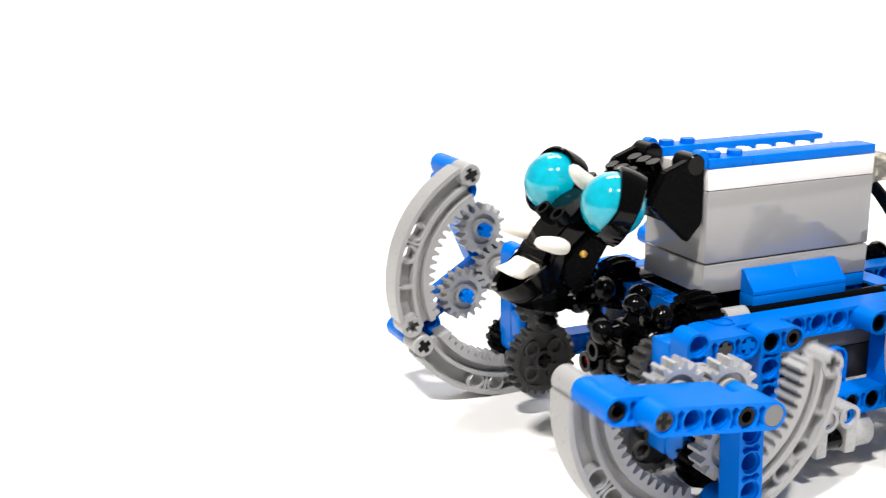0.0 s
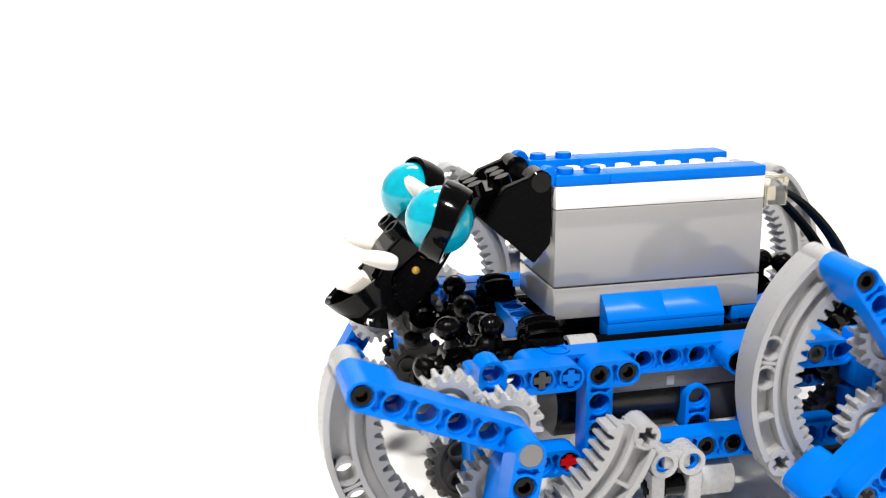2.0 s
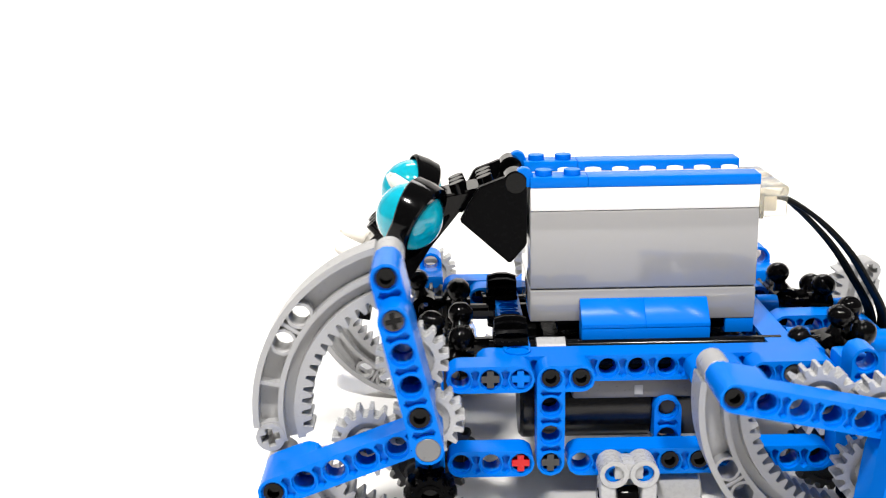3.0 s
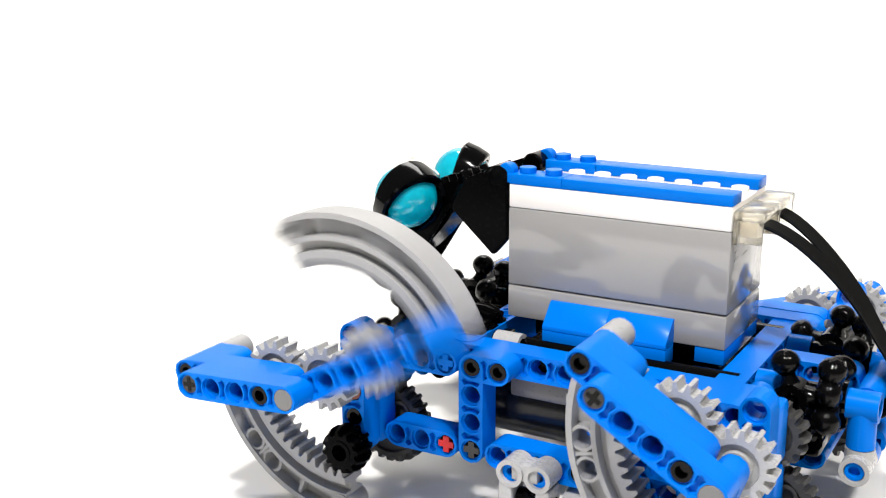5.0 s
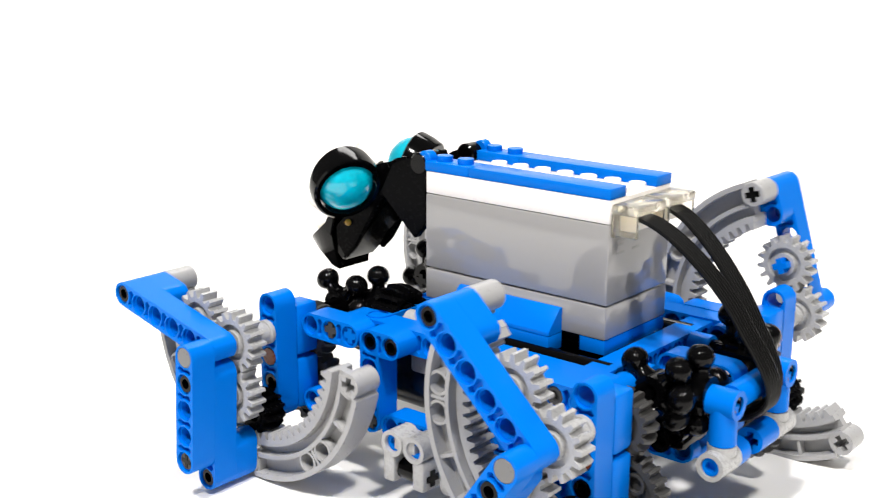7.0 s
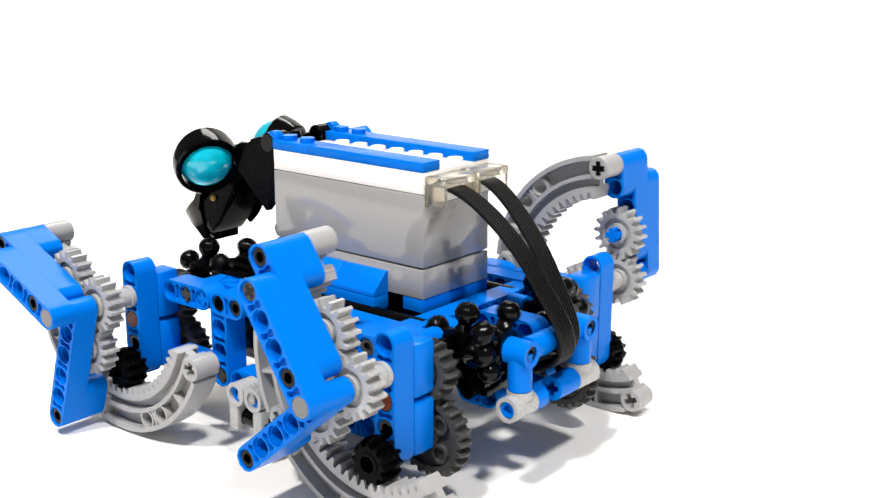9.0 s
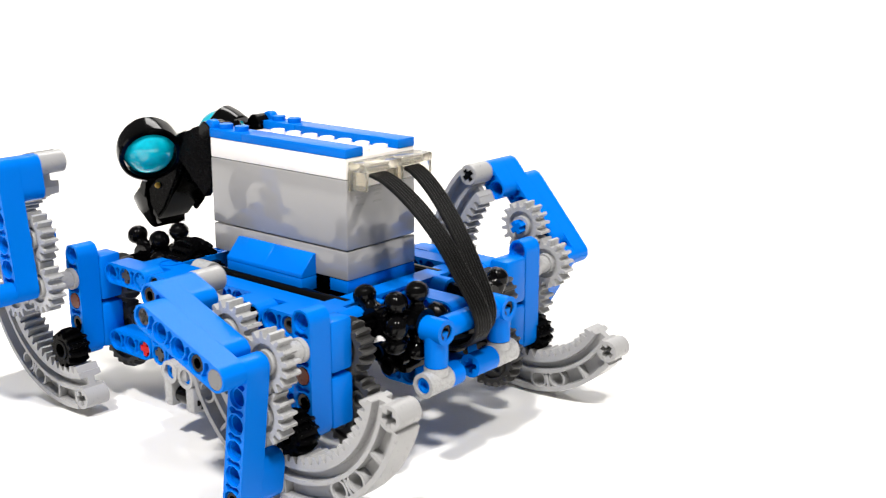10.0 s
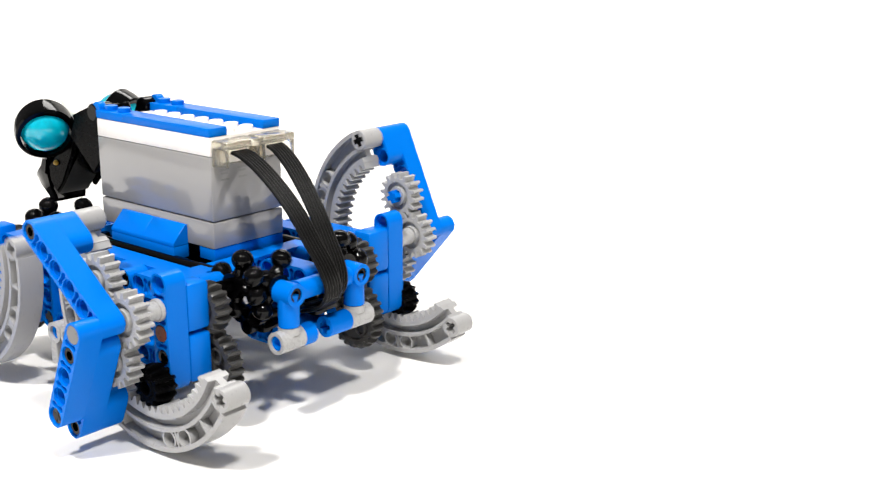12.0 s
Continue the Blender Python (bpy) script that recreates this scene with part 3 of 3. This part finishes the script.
# ---------------------------------------------------------------- the legs
def half_leg(side, x, outer):
    """Half of a leg about its pivot, lying along +x: a toothed quarter arc, its blue arm, a gear and pins."""
    s = -1 if side is near else 1
    n = Vector((0, s, 0))
    o = Vector((x, side(-45), PIVOT))

    def q(r, t, y):
        return Vector((x + r * math.cos(radians(t)), side(y), PIVOT + r * math.sin(radians(t))))

    bm = bmesh.new()
    prof = [(44, -45), (42.4, -45), (42.3, -41.3), (37.8, -41.3), (37.6, -44.6), (36.3, -44.6), (36.1, -41.8), (33.8, -41.8), (33.5, -44.6), (31.6, -44.6),
            (31.6, -36.4), (33.5, -36.4), (33.8, -39.2), (36.1, -39.2), (36.3, -36.4), (37.6, -36.4), (37.8, -39.7), (42.3, -39.7), (42.4, -36), (44, -36)]
    marks = [(3.2, 31.6)]
    for k in range(15):
        t = 5.6 + 5.72 * k
        marks += [(t - 2.1, 31.6), (t - 0.75, 29.3), (t + 0.75, 29.3), (t + 2.1, 31.6)]
    marks.append((89.0, 31.6))
    # past the last rib only the toothed inner flange goes on
    loops = [[bm.verts.new(q(inner if r == 31.6 else min(r, 37.5) if t > 82.5 else r, t, y)) for r, y in prof] for t, inner in marks]
    for (ta, _), (tb, _), a, b in zip(marks, marks[1:], loops, loops[1:]):
        bored = min(abs((ta + tb) / 2 - t) for t in (38, 49.5)) < 4.3
        for j in range(len(prof)):
            if bored and j in (2, 16):
                continue
            bm.faces.new((a[j], a[(j + 1) % len(prof)], b[(j + 1) % len(prof)], b[j]))
    bm.faces.new(loops[0])
    bm.faces.new(loops[-1][::-1])
    for t in (5, 43.75, 66, 81.5):
        a, b = q(37.5, t, -44.4), q(42.5, t, -36.6)
        c = (a + b) / 2
        rbox(bm, c - Vector((2.6, 3.8, 0.5)), c + Vector((2.6, 3.8, 0.5)), 0, Matrix.Rotation(radians(-t), 4, "Y"))
    tube(bm, q(40, 0, -45.2), q(40, 0, -35.4), 3.8, seg=24, bev=0.3)
    rack = part("curved_rack", bm, RACK, robot, "grey toothed quarter-circle leg", o, o - ORIGIN)
    for t in (38, 49.5):
        bm = bmesh.new()
        tube(bm, q(40, t, -44.4), q(40, t, -37), 3.4, hole=2.65, seg=20)
        part("pin_hole", bm, RACK, rack, origin=o)
    bm = bmesh.new()
    cross_boss(bm, q(40.3, 86.3, -44.9), q(40.3, 86.3, -36.1), 3.7)
    part("end_boss", bm, RACK, rack, origin=o)

    def blade(r0, y0, count):
        bm = bmesh.new()
        beam(bm, q(r0, 0, y0), X, Y, count, 7.96)
        return part("arm", bm, BLUE, rack, "blue beam arm", o)

    if outer:
        blade(0, -65, 5)
        blade(8, -57, 5)
        blade(32, -49, 2)
        pin(rack, q(8, 0, -69), n, origin=o)
        bm = bmesh.new()
        tube(bm, q(32, 0, -63), q(32, 0, -68.3), 2.42, seg=18)
        part("pin", bm, DARK, rack, "dark grey axle pin", o)
        # no axle here: black cross painted in for the pin's shaded cross slot
        bm = bmesh.new()
        cross(bm, q(32, 0, -66), Y, 5.0, 1.9, 0.55)
        part("axle", bm, BLACK, rack, origin=o)
        pin(rack, q(40, 0, -61), n, origin=o)
        bm = bmesh.new()
        tube(bm, q(0, 0, -65), q(0, 0, -69.0), 2.95, seg=24, bev=0.2)
        part("pivot_cap", bm, PINCAP, rack, "grey pin head", o)
    else:
        blade(0, -57, 6)
        blade(32, -49, 2)
        pin(rack, q(40, 0, -61), n, origin=o)
    bm = bmesh.new()
    cross(bm, q(40, 0, -40.2), Y, 9.8)
    part("axle", bm, BLACK, rack, origin=o)
    bm = bmesh.new()
    cross(bm, q(16, 0, -48), Y, 10)
    part("axle", bm, BLUE, rack, "blue cross axle", o)
    bm = bmesh.new()
    gear(bm, q(16, 0, -49), Y, 16, 5.4, spin=0.1)
    part("gear", bm, GREY, rack, "light grey 16-tooth gear", o)
    return rack


def drive(side, x):
    """The black gear that drives the racks and the grey gear on the pivot."""
    o = Vector((x, side(-41), PIVOT - 24))
    bm = bmesh.new()
    gear(bm, o, Y, 12, 7.8, crown=1.0)
    g = part("drive_gear", bm, MATTE, robot, "black 12-tooth bevel gear", o, o - ORIGIN)
    o2 = Vector((x, side(-49), PIVOT))
    bm = bmesh.new()
    gear(bm, o2, Y, 16, 5.4)
    h = part("pivot_gear", bm, GREY, robot, "light grey 16-tooth gear", o2, o2 - ORIGIN)
    return g, h


LEGS = []
for side, x in ((near, FRONT), (near, REAR), (far, FRONT_FAR), (far, REAR)):
    LEGS.append((half_leg(side, x, True), half_leg(side, x, False), *drive(side, x)))

# ---------------------------------------------------------------- movement
# seconds, metres, degrees of pitch, roll and heading of the robot
WAY = [
    (0.0, 0.0968, 0.3692, 0.0, -0.14, -0.03, 24.24),
    (0.5, 0.0809, 0.3610, -0.0002, -0.06, -0.10, 24.13),
    (1.0, 0.0660, 0.3542, -0.0002, -0.04, 0.10, 23.62),
    (1.5, 0.0565, 0.3484, -0.0002, -0.19, -0.08, 20.64),
    (2.0, 0.0537, 0.3430, -0.0003, -0.11, 0.00, 13.95),
    (2.5, 0.0527, 0.3403, -0.0003, -0.15, -0.24, 7.00),
    (3.0, 0.0522, 0.3371, -0.0003, -0.14, -0.71, 0.50),
    (5.0, 0.0501, 0.3271, -0.0004, -0.11, -0.14, -29.98),
    (5.5, 0.0499, 0.3239, -0.0009, -0.54, -0.41, -35.87),
    (6.0, 0.0480, 0.3197, -0.0007, -0.92, -0.42, -40.59),
    (6.5, 0.0369, 0.3299, -0.0008, -0.50, 0.08, -40.22),
    (7.0, 0.0252, 0.3386, -0.0002, -0.55, 0.16, -40.25),
    (9.0, -0.0247, 0.3754, 0.0002, -0.32, 0.21, -39.61),
    (9.5, -0.0361, 0.3846, 0.0010, -0.23, 0.71, -39.59),
    (10.0, -0.0482, 0.3917, 0.0015, -0.23, 0.22, -39.93),
    (10.5, -0.0603, 0.4020, 0.0016, 0.25, 0.51, -39.85),
    (11.0, -0.0733, 0.4127, 0.0018, 0.60, 0.86, -39.79),
    (11.5, -0.0850, 0.4215, 0.0020, 0.31, 0.96, -39.39),
    (12.0, -0.0969, 0.4292, 0.0027, 0.26, 0.80, -39.81),
]
# seconds and degrees of each half leg about its pivot: outer half, inner half
SWING = [
    ([(0, 173), (0.5, 197), (1.5, 239), (2.3, 272), (2.4, 298), (2.5, 355), (2.6, 414), (2.7, 453), (3.0, 463), (3.2, 470), (4.8, 532), (5.1, 549), (5.5, 565), (6.5, 607), (7.0, 626), (7.1, 634), (7.2, 662), (7.3, 735), (7.4, 810), (9.8, 910), (11.9, 994), (12.0, 1005)],
     [(0, -88), (0.05, -78), (0.1, -44), (0.2, 35), (0.3, 92), (0.5, 98), (1.0, 120), (1.5, 139), (2.5, 177), (2.7, 188), (4.8, 275), (4.9, 318), (5.0, 387), (5.1, 453), (5.5, 467), (6.0, 486), (6.5, 508), (7.0, 527), (9.0, 612), (9.5, 630), (9.6, 665), (9.7, 738), (9.8, 810), (12.0, 900)]),
    ([(0, 139), (1.5, 202), (3.3, 275), (3.4, 310), (3.5, 385), (3.6, 450), (5.95, 548), (6.5, 576), (8.0, 635), (8.1, 672), (8.2, 745), (8.3, 810), (9.0, 844), (9.5, 859), (11.5, 943), (12.0, 966)],
     [(0, 237), (0.85, 275), (0.95, 312), (1.05, 386), (1.15, 450), (2.5, 508), (5.6, 635), (5.7, 672), (5.8, 752), (5.9, 808), (6.0, 817), (6.5, 838), (7.0, 857), (9.0, 940), (9.5, 961), (10.3, 995), (10.4, 1030), (10.5, 1100), (10.6, 1168), (11.0, 1182), (11.5, 1206), (12.0, 1223)]),
    ([(0, 114), (0.5, 134), (1.5, 159), (1.6, 140), (1.7, 100), (1.8, 30), (1.9, -15), (2.5, -46), (3.5, -87), (5.6, -170), (6.5, -148), (8.0, -85), (8.1, -45), (8.2, 28), (8.3, 90), (10.3, 175), (12.0, 246)],
     [(0, 212), (0.5, 235), (1.55, 262), (2.5, 216), (3.5, 175), (3.6, 130), (3.7, 60), (3.8, 3), (5.6, -74), (5.7, -40), (5.8, 25), (5.9, 88), (6.5, 114), (10.3, 275), (10.4, 340), (10.5, 435), (10.6, 450), (12.0, 508)]),
    ([(0, 178), (1.55, 240), (2.5, 198), (3.05, 175), (3.15, 130), (3.25, 60), (3.35, 8), (5.4, -74), (5.8, -100), (6.5, -160), (7.0, -143), (8.4, -86), (8.5, -45), (8.6, 30), (8.7, 90), (9.0, 93), (9.5, 111), (10.5, 151), (11.5, 207), (12.0, 229)],
     [(0, -40), (0.1, 20), (0.2, 80), (0.25, 92), (1.55, 142), (1.7, 60), (1.8, -12), (1.9, -30), (2.5, -68), (3.05, -87), (5.4, -180), (5.55, -215), (5.7, -262), (6.5, -272), (7.0, -253), (9.0, -157), (9.5, -138), (11.0, -86), (11.1, -48), (11.2, 30), (11.3, 88), (11.5, 94), (12.0, 114)]),
]


def dense(rows):
    """The angle at every thirtieth of a second, in straight runs between the given ones."""
    ts, angles = zip(*rows)
    return [(k / FPS, float(np.interp(k / FPS, ts, angles))) for k in range(12 * FPS + 1)]


def motions():
    walk(robot, [(t, pose(x, y, z, 0, 0, h) @ pose(0, 0, 0, a, b, 0)) for t, x, y, z, a, b, h in WAY])
    for (outer, inner, drive_gear, pivot_gear), (sa, sb) in zip(LEGS, SWING):
        for ob, rows in ((outer, sa), (inner, sb)):
            at = ob.location.copy()
            walk(ob, [(t, pose(*at, 0, -a, 0)) for t, a in dense(rows)])
        for ob, rate in ((drive_gear, 200), (pivot_gear, 84)):
            at = ob.location.copy()
            turns = [(k * 0.25, rate * k * 0.25) for k in range(49)]
            if ob.location.y > 0:
                turns = [(t, rate * (t if t < 1.6 else 1.6 - (min(t, 5.6) - 1.6) + max(0, t - 5.6))) for t, _ in turns]
            walk(ob, [(t, pose(*at, 0, -a, 0)) for t, a in turns])

    for wheel, along, back in KNOBS:
        at = wheel.location.copy()
        rows = []
        for k in range(121):
            t = k / 10
            run = t if not back or t < 1.6 else 1.6 - (min(t, 5.6) - 1.6) + max(0, t - 5.6)
            a = 300 * run + (60 if along else 15)
            rows.append((t, pose(*at, a, 0, 0) if along else pose(*at, 0, a, 0)))
        walk(wheel, rows)


motions()
